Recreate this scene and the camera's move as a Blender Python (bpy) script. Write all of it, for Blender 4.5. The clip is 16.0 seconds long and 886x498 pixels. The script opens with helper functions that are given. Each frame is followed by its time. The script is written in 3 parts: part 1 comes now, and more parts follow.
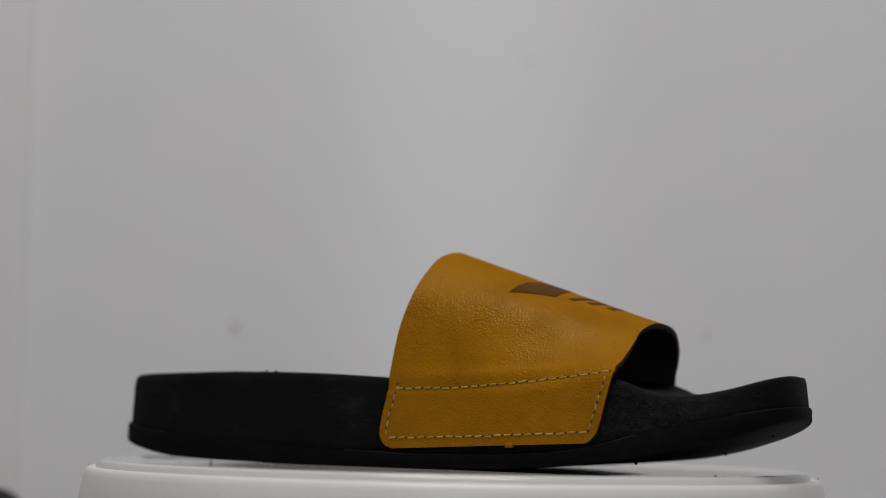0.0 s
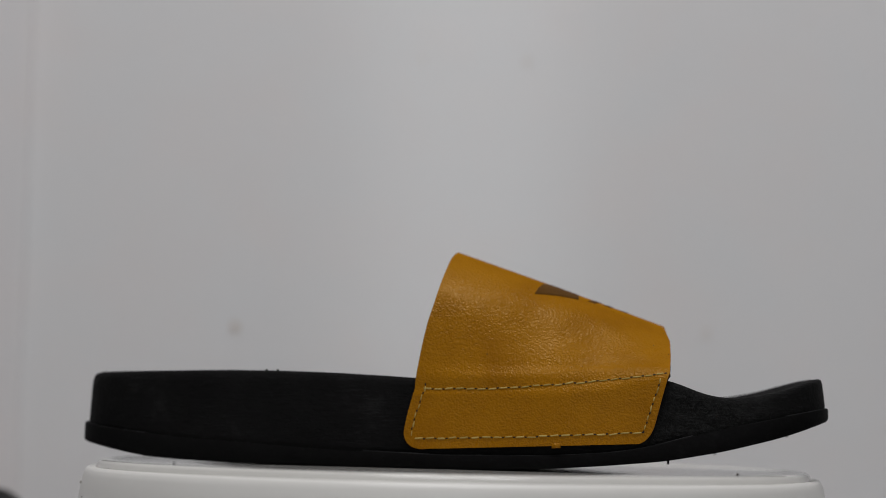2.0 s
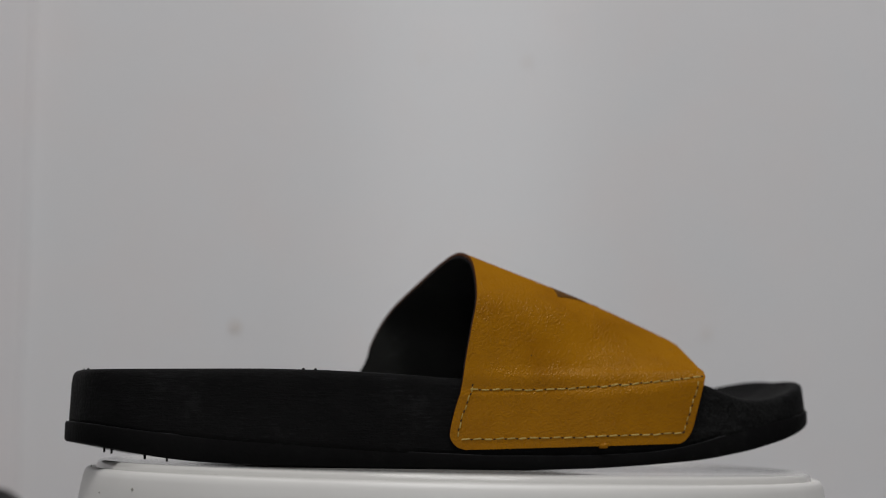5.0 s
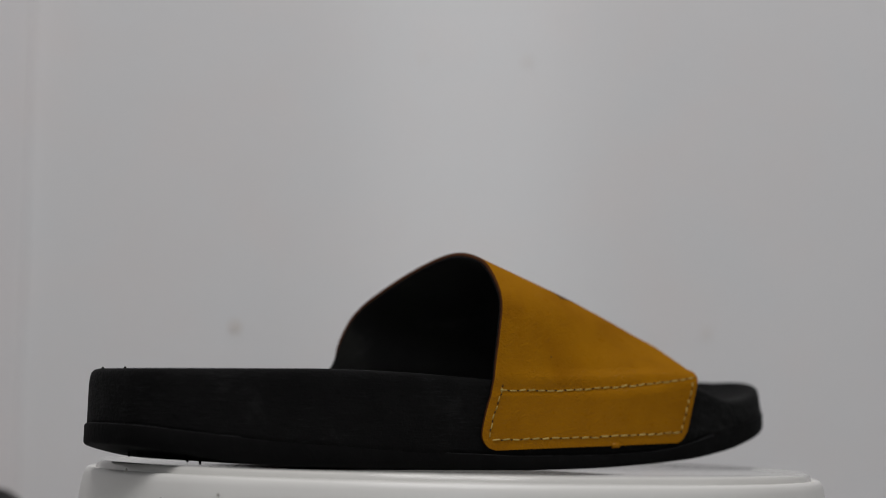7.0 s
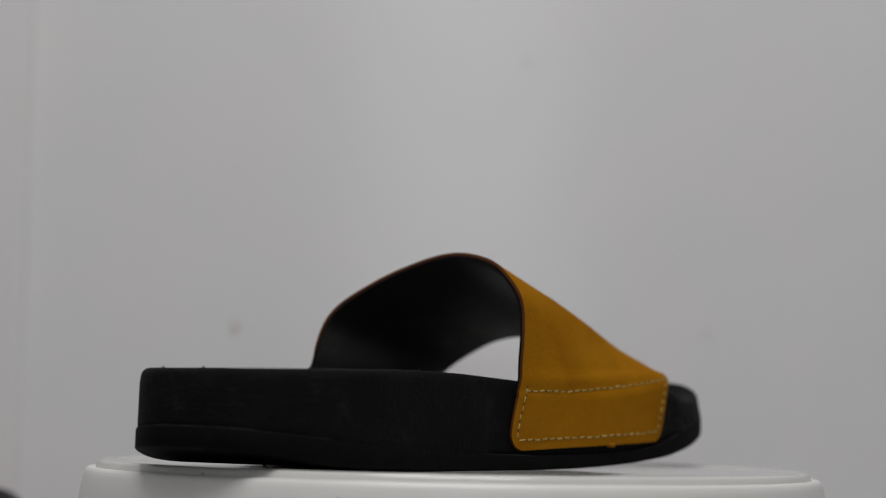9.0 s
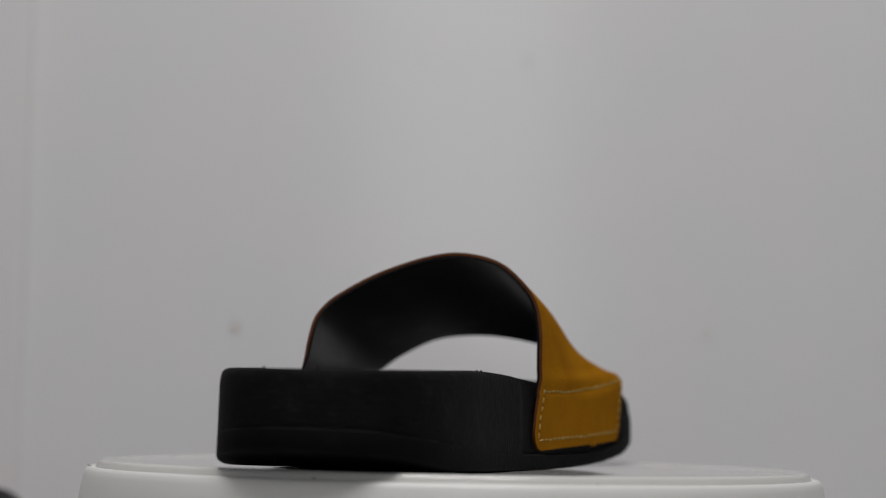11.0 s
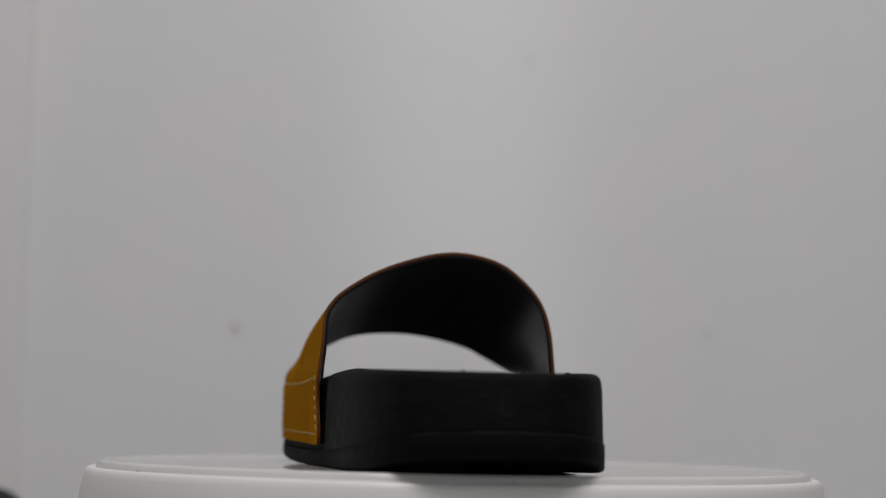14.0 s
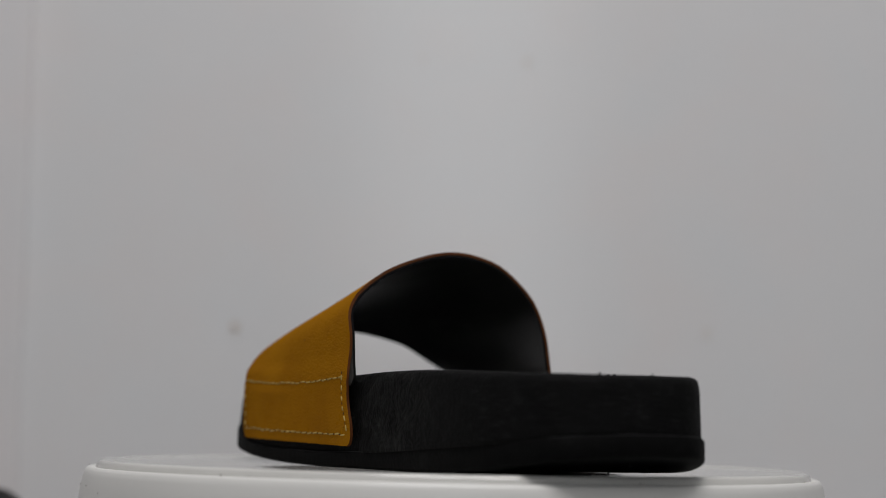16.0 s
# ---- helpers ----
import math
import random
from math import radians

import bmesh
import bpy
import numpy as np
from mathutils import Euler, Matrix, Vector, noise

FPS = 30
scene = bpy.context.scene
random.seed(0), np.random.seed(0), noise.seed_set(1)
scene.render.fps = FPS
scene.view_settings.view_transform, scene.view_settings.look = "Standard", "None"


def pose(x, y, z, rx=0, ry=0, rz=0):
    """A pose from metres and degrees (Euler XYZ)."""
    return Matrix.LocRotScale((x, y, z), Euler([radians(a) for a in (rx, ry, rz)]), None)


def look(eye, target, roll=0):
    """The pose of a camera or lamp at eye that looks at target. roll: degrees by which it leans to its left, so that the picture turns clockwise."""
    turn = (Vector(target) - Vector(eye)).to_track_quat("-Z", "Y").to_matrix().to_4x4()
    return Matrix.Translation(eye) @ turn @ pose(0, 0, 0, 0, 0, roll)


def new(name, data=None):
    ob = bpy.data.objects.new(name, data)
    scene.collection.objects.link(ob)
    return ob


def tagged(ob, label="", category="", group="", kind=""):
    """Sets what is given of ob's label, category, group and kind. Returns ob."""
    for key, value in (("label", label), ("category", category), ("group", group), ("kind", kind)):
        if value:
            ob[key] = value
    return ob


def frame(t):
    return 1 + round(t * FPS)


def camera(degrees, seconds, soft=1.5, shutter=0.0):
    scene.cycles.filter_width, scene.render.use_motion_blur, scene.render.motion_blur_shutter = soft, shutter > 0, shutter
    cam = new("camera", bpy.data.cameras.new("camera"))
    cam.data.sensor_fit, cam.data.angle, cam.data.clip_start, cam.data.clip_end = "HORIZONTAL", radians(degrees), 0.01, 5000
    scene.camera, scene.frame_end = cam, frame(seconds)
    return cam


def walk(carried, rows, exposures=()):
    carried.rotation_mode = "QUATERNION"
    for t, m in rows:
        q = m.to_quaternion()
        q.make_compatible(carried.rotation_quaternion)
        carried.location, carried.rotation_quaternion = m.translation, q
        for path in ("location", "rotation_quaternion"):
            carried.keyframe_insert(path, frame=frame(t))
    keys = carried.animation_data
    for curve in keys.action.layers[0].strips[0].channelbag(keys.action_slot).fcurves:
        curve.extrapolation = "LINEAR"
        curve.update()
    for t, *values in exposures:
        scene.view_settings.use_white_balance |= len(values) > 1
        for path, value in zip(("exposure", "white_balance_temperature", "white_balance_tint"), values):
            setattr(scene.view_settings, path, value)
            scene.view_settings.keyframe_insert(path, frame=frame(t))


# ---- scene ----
cam = camera(24.38, 16.0, soft=0.9)
EYE = (-0.0062, -0.7727, 0.0194)
PITCH = math.radians(4.625)
AIM = (EYE[0], EYE[1] + math.cos(PITCH), EYE[2] + math.sin(PITCH))
STAND = look(EYE, AIM, 1.149)
walk(cam, [(0.0, STAND), (16.0, STAND)], exposures=[(0.0, 0.0), (16.0, 0.0)])
cam.data.dof.use_dof = True
cam.data.dof.focus_distance = 0.715
cam.data.dof.aperture_fstop = 6.8

# ---- light: a white room with one lamp panel on the ceiling ----
world = bpy.data.worlds.new("room_air")
scene.world = world
world.use_nodes = True
world.node_tree.nodes["Background"].inputs["Color"].default_value = (0.9, 0.95, 1.0, 1)
world.node_tree.nodes["Background"].inputs["Strength"].default_value = 0.05


def area_lamp(name, eye, target, sx, sy, watts, color):
    data = bpy.data.lights.new(name, "AREA")
    data.shape, data.size, data.size_y, data.energy, data.color = "RECTANGLE", sx, sy, watts, color
    ob = new(name, data)
    ob.matrix_world = look(eye, target)
    return ob


area_lamp("ceiling_lamp", (0.0, -0.55, 1.56), (0.0, -0.45, 0.0), 0.9, 0.6, 16.3, (1.0, 0.985, 0.985))
area_lamp("window_daylight", (0.03, -1.83, 0.45), (0.03, 0.0, 0.45), 0.34, 1.5, 3.0, (0.93, 0.97, 1.0))


# ---- materials ----
def material(name, base, rough=0.5, metal=0.0, spec=0.5):
    m = bpy.data.materials.new(name)
    m.use_nodes = True
    b = m.node_tree.nodes["Principled BSDF"]
    b.inputs["Base Color"].default_value = (*base, 1)
    b.inputs["Roughness"].default_value = rough
    b.inputs["Metallic"].default_value = metal
    b.inputs["Specular IOR Level"].default_value = spec
    return m, m.node_tree, b


def noise_tex(nt, scale, detail=4.0, rough=0.55):
    c = nt.nodes.new("ShaderNodeTexCoord")
    n = nt.nodes.new("ShaderNodeTexNoise")
    n.inputs["Scale"].default_value, n.inputs["Detail"].default_value, n.inputs["Roughness"].default_value = scale, detail, rough
    nt.links.new(c.outputs["Object"], n.inputs["Vector"])
    return n


def ramp(nt, src, stops):
    r = nt.nodes.new("ShaderNodeValToRGB")
    r.color_ramp.elements[0].position, r.color_ramp.elements[0].color = stops[0][0], (*stops[0][1], 1)
    r.color_ramp.elements[1].position, r.color_ramp.elements[1].color = stops[-1][0], (*stops[-1][1], 1)
    for p, c in stops[1:-1]:
        r.color_ramp.elements.new(p).color = (*c, 1)
    nt.links.new(src, r.inputs["Fac"])
    return r


def bump(nt, bsdf, src, strength, distance, below=None):
    b = nt.nodes.new("ShaderNodeBump")
    b.inputs["Strength"].default_value, b.inputs["Distance"].default_value = strength, distance
    nt.links.new(src, b.inputs["Height"])
    if below:
        nt.links.new(below.outputs["Normal"], b.inputs["Normal"])
    nt.links.new(b.outputs["Normal"], bsdf.inputs["Normal"])
    return b


def make_leather():
    m, nt, b = material("ochre_leather", (0.33, 0.138, 0.003), 0.34, 0, 0.0)
    big = noise_tex(nt, 45, 3)
    r = ramp(nt, big.outputs["Fac"], [(0.3, (0.272, 0.106, 0.0019)), (0.5, (0.318, 0.129, 0.0025)), (0.7, (0.345, 0.142, 0.0028))])
    # small rubbed and soiled marks in the hide
    soil = noise_tex(nt, 130, 6, 0.7)
    soil.inputs["Distortion"].default_value = 0.8
    sr = ramp(nt, soil.outputs["Fac"], [(0.24, (0.82, 0.78, 0.74)), (0.37, (0.97, 0.97, 0.97)), (0.70, (1.04, 1.04, 1.04))])
    tint = nt.nodes.new("ShaderNodeMix")
    tint.data_type, tint.blend_type = "RGBA", "MULTIPLY"
    tint.inputs["Factor"].default_value = 1.0
    nt.links.new(r.outputs["Color"], tint.inputs["A"])
    nt.links.new(sr.outputs["Color"], tint.inputs["B"])
    nt.links.new(tint.outputs["Result"], b.inputs["Base Color"])
    c = nt.nodes.new("ShaderNodeTexCoord")
    v = nt.nodes.new("ShaderNodeTexVoronoi")
    v.inputs["Scale"].default_value = 1150
    warp = noise_tex(nt, 500, 2)
    mixv = nt.nodes.new("ShaderNodeMix")
    mixv.data_type = "VECTOR"
    mixv.inputs["Factor"].default_value = 0.002
    nt.links.new(c.outputs["Object"], mixv.inputs["A"])
    nt.links.new(warp.outputs["Color"], mixv.inputs["B"])
    nt.links.new(mixv.outputs["Result"], v.inputs["Vector"])
    coarse = noise_tex(nt, 420, 5, 0.6)
    b1 = bump(nt, b, coarse.outputs["Fac"], 0.15, 0.0009)
    patch = noise_tex(nt, 38, 3)
    pr = ramp(nt, patch.outputs["Fac"], [(0.36, (0.45, 0.45, 0.45)), (0.62, (1, 1, 1))])
    pebble = nt.nodes.new("ShaderNodeMath")
    pebble.operation = "MULTIPLY"
    nt.links.new(v.outputs["Distance"], pebble.inputs[0])
    nt.links.new(pr.outputs["Color"], pebble.inputs[1])
    bump(nt, b, pebble.outputs["Value"], 0.52, 0.0006, b1)
    rr = nt.nodes.new("ShaderNodeMapRange")
    rr.inputs["To Min"].default_value, rr.inputs["To Max"].default_value = 0.22, 0.37
    nt.links.new(coarse.outputs["Fac"], rr.inputs["Value"])
    # a thin waxed finish, tinted by the hide
    wax = nt.nodes.new("ShaderNodeBsdfGlossy")
    wax.inputs["Color"].default_value = (1.0, 0.78, 0.42, 1)
    nt.links.new(rr.outputs["Result"], wax.inputs["Roughness"])
    nt.links.new(b.inputs["Normal"].links[0].from_socket, wax.inputs["Normal"])
    both = nt.nodes.new("ShaderNodeMixShader")
    both.inputs["Fac"].default_value = 0.021
    nt.links.new(b.outputs["BSDF"], both.inputs[1])
    nt.links.new(wax.outputs["BSDF"], both.inputs[2])
    nt.links.new(both.outputs["Shader"], nt.nodes["Material Output"].inputs["Surface"])
    return m


def make_rubber(name, base, rough, grain, spec=0.08):
    m, nt, b = material(name, base, rough, 0, spec)
    n = noise_tex(nt, 60, 6, 0.65)
    r = ramp(nt, n.outputs["Fac"], [(0.35, tuple(k * 0.75 for k in base)), (0.60, base), (0.76, tuple(k * 2.3 for k in base))])
    nt.links.new(r.outputs["Color"], b.inputs["Base Color"])
    g = noise_tex(nt, 700, 3)
    w = noise_tex(nt, 110, 4, 0.6)
    b1 = bump(nt, b, w.outputs["Fac"], grain * 0.3, 0.0015)
    bump(nt, b, g.outputs["Fac"], grain, 0.0004, b1)
    return m


def make_plastic(name, base, rough, relief=0.08):
    m, nt, b = material(name, base, rough)
    n = noise_tex(nt, 18, 4)
    r = ramp(nt, n.outputs["Fac"], [(0.3, tuple(k * 0.95 for k in base)), (0.7, base)])
    nt.links.new(r.outputs["Color"], b.inputs["Base Color"])
    g = noise_tex(nt, 300, 3)
    bump(nt, b, g.outputs["Fac"], relief, 0.0004)
    return m


def make_wall(name, green, blue):
    m, nt, b = material(name, (0.80, 0.80, 0.80), 0.15, 0, 0.5)
    n = noise_tex(nt, 3.0, 5, 0.6)
    r = ramp(nt, n.outputs["Fac"], [(0.3, (0.785, 0.778 * green, 0.790 * blue)), (0.7, (0.81, 0.806 * green, 0.820 * blue))])
    nt.links.new(r.outputs["Color"], b.inputs["Base Color"])
    hue = noise_tex(nt, 14, 4, 0.6)
    hr = ramp(nt, hue.outputs["Fac"], [(0.32, (1.012, 0.992, 0.985)), (0.5, (1, 1, 1)), (0.68, (0.988, 1.0, 1.006))])
    mix = nt.nodes.new("ShaderNodeMix")
    mix.data_type, mix.blend_type = "RGBA", "MULTIPLY"
    mix.inputs["Factor"].default_value = 1.0
    nt.links.new(r.outputs["Color"], mix.inputs["A"])
    nt.links.new(hr.outputs["Color"], mix.inputs["B"])
    nt.links.new(mix.outputs["Result"], b.inputs["Base Color"])
    g = noise_tex(nt, 160, 4)
    bump(nt, b, g.outputs["Fac"], 0.06, 0.0012)
    return m


def add_streaks(m, lift):
    """Fine lengthwise rubbing marks, drawn out along the sole, with their highlights put in as paler colour."""
    nt, b = m.node_tree, m.node_tree.nodes["Principled BSDF"]
    source = b.inputs["Base Color"].links[0].from_socket
    c = nt.nodes.new("ShaderNodeTexCoord")
    stretch = nt.nodes.new("ShaderNodeMapping")
    stretch.inputs["Scale"].default_value = (170, 170, 1300)
    nt.links.new(c.outputs["Object"], stretch.inputs["Vector"])
    n = nt.nodes.new("ShaderNodeTexNoise")
    n.inputs["Scale"].default_value, n.inputs["Detail"].default_value, n.inputs["Roughness"].default_value = 1.0, 4.0, 0.6
    nt.links.new(stretch.outputs["Vector"], n.inputs["Vector"])
    r = ramp(nt, n.outputs["Fac"], [(0.54, (0, 0, 0)), (0.72, (1, 1, 1))])
    area = noise_tex(nt, 26, 3)
    ar = ramp(nt, area.outputs["Fac"], [(0.46, (0.05, 0.05, 0.05)), (0.64, (1, 1, 1))])
    both = nt.nodes.new("ShaderNodeMath")
    both.operation = "MULTIPLY"
    nt.links.new(r.outputs["Color"], both.inputs[0])
    nt.links.new(ar.outputs["Color"], both.inputs[1])
    mix = nt.nodes.new("ShaderNodeMix")
    mix.data_type = "RGBA"
    nt.links.new(both.outputs["Value"], mix.inputs["Factor"])
    nt.links.new(source, mix.inputs["A"])
    mix.inputs["B"].default_value = (*lift, 1)
    nt.links.new(mix.outputs["Result"], b.inputs["Base Color"])
    below = b.inputs["Normal"].links[0].from_node
    bump(nt, b, n.outputs["Fac"], 0.5, 0.0007, below)


LEATHER = make_leather()
LEATHER_EDGE = make_rubber("raw_leather_edge", (0.105, 0.036, 0.012), 0.8, 0.3)
LINING = make_rubber("black_lining", (0.027, 0.027, 0.025), 0.38, 0.2, 0.5)
RUBBER = make_rubber("black_foam_rubber", (0.0066, 0.0066, 0.0067), 0.62, 0.8, 0.04)


def add_scuffs(m, spots):
    """Grey rubbed smears in the foam round a few places of the sole."""
    nt, b = m.node_tree, m.node_tree.nodes["Principled BSDF"]
    source = b.inputs["Base Color"].links[0].from_socket
    c = nt.nodes.new("ShaderNodeTexCoord")
    for place, reach, scale in spots:
        far = nt.nodes.new("ShaderNodeVectorMath")
        far.operation = "DISTANCE"
        far.inputs[1].default_value = place
        nt.links.new(c.outputs["Object"], far.inputs[0])
        near = nt.nodes.new("ShaderNodeMapRange")
        near.inputs["From Min"].default_value, near.inputs["From Max"].default_value = reach, reach * 0.3
        nt.links.new(far.outputs["Value"], near.inputs["Value"])
        n = noise_tex(nt, scale, 6, 0.7)
        n.inputs["Distortion"].default_value = 1.6
        r = ramp(nt, n.outputs["Fac"], [(0.46, (0, 0, 0)), (0.70, (1, 1, 1))])
        both = nt.nodes.new("ShaderNodeMath")
        both.operation = "MULTIPLY"
        nt.links.new(near.outputs["Result"], both.inputs[0])
        nt.links.new(r.outputs["Color"], both.inputs[1])
        mix = nt.nodes.new("ShaderNodeMix")
        mix.data_type = "RGBA"
        nt.links.new(both.outputs["Value"], mix.inputs["Factor"])
        nt.links.new(source, mix.inputs["A"])
        mix.inputs["B"].default_value = (0.021, 0.022, 0.021, 1)
        source = mix.outputs["Result"]
        dents = noise_tex(nt, 170, 3, 0.6)
        dents.inputs["Distortion"].default_value = 1.2
        deep = nt.nodes.new("ShaderNodeMath")
        deep.operation = "MULTIPLY"
        nt.links.new(near.outputs["Result"], deep.inputs[0])
        nt.links.new(dents.outputs["Fac"], deep.inputs[1])
        bump(nt, b, deep.outputs["Value"], 0.7, 0.0028, b.inputs["Normal"].links[0].from_node)
    nt.links.new(source, b.inputs["Base Color"])


add_streaks(RUBBER, (0.017, 0.0175, 0.018))
add_scuffs(RUBBER, [((-0.045, 0.054, 0.018), 0.042, 80), ((0.092, -0.045, 0.020), 0.034, 900)])
OUTSOLE = make_rubber("black_outsole_rubber", (0.0052, 0.0052, 0.0053), 0.65, 0.6, 0.04)
FLASH_GLINT = make_rubber("grey_flash_glint", (0.034, 0.034, 0.035), 0.6, 0.3, 0.1)
PRINT = make_rubber("brown_print", (0.112, 0.052, 0.012), 0.7, 0.2, 0.02)
THREAD = make_rubber("pale_thread", (0.52, 0.39, 0.12), 0.6, 0.2)


def vary(m, low, high):
    """Each piece a little lighter or darker than the next."""
    nt, b = m.node_tree, m.node_tree.nodes["Principled BSDF"]
    source = b.inputs["Base Color"].links[0].from_socket
    info = nt.nodes.new("ShaderNodeObjectInfo")
    r = ramp(nt, info.outputs["Random"], [(0.0, low), (1.0, high)])
    mix = nt.nodes.new("ShaderNodeMix")
    mix.data_type, mix.blend_type = "RGBA", "MULTIPLY"
    mix.inputs["Factor"].default_value = 1.0
    nt.links.new(source, mix.inputs["A"])
    nt.links.new(r.outputs["Color"], mix.inputs["B"])
    nt.links.new(mix.outputs["Result"], b.inputs["Base Color"])


vary(THREAD, (0.75, 0.73, 0.66), (1.15, 1.15, 1.2))
HOLE = material("needle_hole", (0.02, 0.012, 0.005), 0.9)[0]
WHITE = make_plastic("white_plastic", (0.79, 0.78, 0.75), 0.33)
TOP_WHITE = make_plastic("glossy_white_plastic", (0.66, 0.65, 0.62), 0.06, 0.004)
WALL = make_wall("white_wall_paint", 1.0, 0.990)
# the warmer light on the left strip is put into this paint's tint
RETURN = make_wall("warm_lit_wall_paint", 0.985, 0.975)
DARK = material("black_plastic", (0.004, 0.004, 0.004), 0.6, 0, 0.1)[0]
SPOT = material("wall_stain", (0.66, 0.61, 0.57), 0.5)[0]
FAINT = material("faint_wall_stain", (0.74, 0.712, 0.69), 0.4)[0]
DUST = material("dust_speck", (0.36, 0.34, 0.31), 0.9)[0]
LAMP = material("lamp_diffuser", (0.9, 0.9, 0.9), 0.5)[0]
TABLE = make_plastic("grey_table_laminate", (0.36, 0.355, 0.35), 0.5)
GREY_WALL = make_plastic("grey_wall_paint", (0.42, 0.42, 0.43), 0.8)


# ---- mesh helpers ----
def part(name, verts, faces, mat, parent=None, label="", smooth=True, mats=None, index=None):
    me = bpy.data.meshes.new(name)
    me.from_pydata([tuple(v) for v in verts], [], faces)
    for mm in (mats or [mat]):
        me.materials.append(mm)
    if index is not None:
        me.polygons.foreach_set("material_index", index)
    me.polygons.foreach_set("use_smooth", [smooth] * len(me.polygons))
    bm = bmesh.new()
    bm.from_mesh(me)
    bmesh.ops.recalc_face_normals(bm, faces=bm.faces)
    bm.to_mesh(me)
    bm.free()
    me.update()
    ob = new(name, me)
    ob.parent = parent
    if label:
        ob["label"] = label
    return ob


def box_mesh(x0, x1, y0, y1, z0, z1):
    v = [(x, y, z) for x in (x0, x1) for y in (y0, y1) for z in (z0, z1)]
    f = [(0, 1, 3, 2), (4, 6, 7, 5), (0, 4, 5, 1), (2, 3, 7, 6), (0, 2, 6, 4), (1, 5, 7, 3)]
    return v, f


def rings(loops, close_first=True, close_last=True):
    """Faces that join equal closed loops of points, with fans at both ends."""
    n = len(loops[0])
    verts = [p for lo in loops for p in lo]
    faces = []
    for k in range(len(loops) - 1):
        for i in range(n):
            j = (i + 1) % n
            faces.append((k * n + i, k * n + j, (k + 1) * n + j, (k + 1) * n + i))
    if close_first:
        faces.append(tuple(range(n))[::-1])
    if close_last:
        faces.append(tuple((len(loops) - 1) * n + i for i in range(n)))
    return verts, faces


def smooth_curve(points, count):
    """A Catmull-Rom curve through points, cut evenly by length."""
    p = np.array(points, float)
    q = np.vstack([2 * p[0] - p[1], p, 2 * p[-1] - p[-2]])
    out = []
    for i in range(1, len(q) - 2):
        for t in np.linspace(0, 1, 24, endpoint=False):
            a, b, c, d = q[i - 1], q[i], q[i + 1], q[i + 2]
            out.append(0.5 * (2 * b + (c - a) * t + (2 * a - 5 * b + 4 * c - d) * t * t + (3 * b - a - 3 * c + d) * t ** 3))
    out = np.array(out + [p[-1]])
    s = np.r_[0, np.cumsum(np.linalg.norm(np.diff(out, axis=0), axis=1))]
    w = np.linspace(0, s[-1], count)
    return np.stack([np.interp(w, s, out[:, k]) for k in range(3)], 1)


# ---- the room ----
FLOOR_Z, TABLE_Z, CEIL = -0.80, -0.062, 1.60
BACK = 0.42


def slab(name, x0, x1, y0, y1, z0, z1, mat, label, kind="structure", category="wall"):
    v, f = box_mesh(x0, x1, y0, y1, z0, z1)
    return tagged(part(name, v, f, mat, smooth=False), label, category, kind=kind)


slab("wall_north", -1.6, 1.6, BACK, BACK + 0.1, FLOOR_Z, CEIL, WALL, "white painted wall with small faint stains")
WIN = (-0.14, 0.20, -0.30, 1.20)


def make_south_wall():
    """The wall behind the camera, in one mesh, with a narrow tall window opening through it."""
    x0, x1, z0, z1 = WIN
    v, f = [], []
    for a, b, c, d in ((-1.6, x0, FLOOR_Z, CEIL), (x1, 1.6, FLOOR_Z, CEIL), (x0, x1, FLOOR_Z, z0), (x0, x1, z1, CEIL)):
        bv, bf = box_mesh(a, b, -1.9, -1.8, c, d)
        f += [tuple(k + len(v) for k in q) for q in bf]
        v += bv
    tagged(part("wall_south", v, f, GREY_WALL, smooth=False), "plain grey painted wall with a narrow window", "wall", kind="structure")
    win = tagged(new("window_1"), "narrow tall window with a white frame", "window", kind="structure")
    for a, b, c, d in ((x0 - 0.03, x0, z0 - 0.03, z1 + 0.03), (x1, x1 + 0.03, z0 - 0.03, z1 + 0.03), (x0, x1, z0 - 0.03, z0), (x0, x1, z1, z1 + 0.03)):
        v, f = box_mesh(a, b, -1.797, -1.785, c, d)
        part("window_frame", v, f, WHITE, win, smooth=False)


make_south_wall()
slab("wall_east", 1.6, 1.7, -1.9, BACK + 0.1, FLOOR_Z, CEIL, GREY_WALL, "plain grey painted wall")
slab("wall_west", -1.7, -1.6, -1.9, BACK + 0.1, FLOOR_Z, CEIL, GREY_WALL, "plain grey painted wall")
slab("wall_return", -0.62, -0.2490, BACK - 0.005, BACK, FLOOR_Z, CEIL, RETURN, "white painted wall return beside the table")
slab("floor", -1.7, 1.7, -1.9, BACK + 0.1, FLOOR_Z - 0.1, FLOOR_Z, TABLE, "plain grey floor", category="floor")
slab("ceiling", -1.7, 1.7, -1.9, BACK + 0.1, CEIL, CEIL + 0.1, WALL, "plain white ceiling", category="ceiling")

# ---- the turntable ----
TURN = (0.0, 0.0)


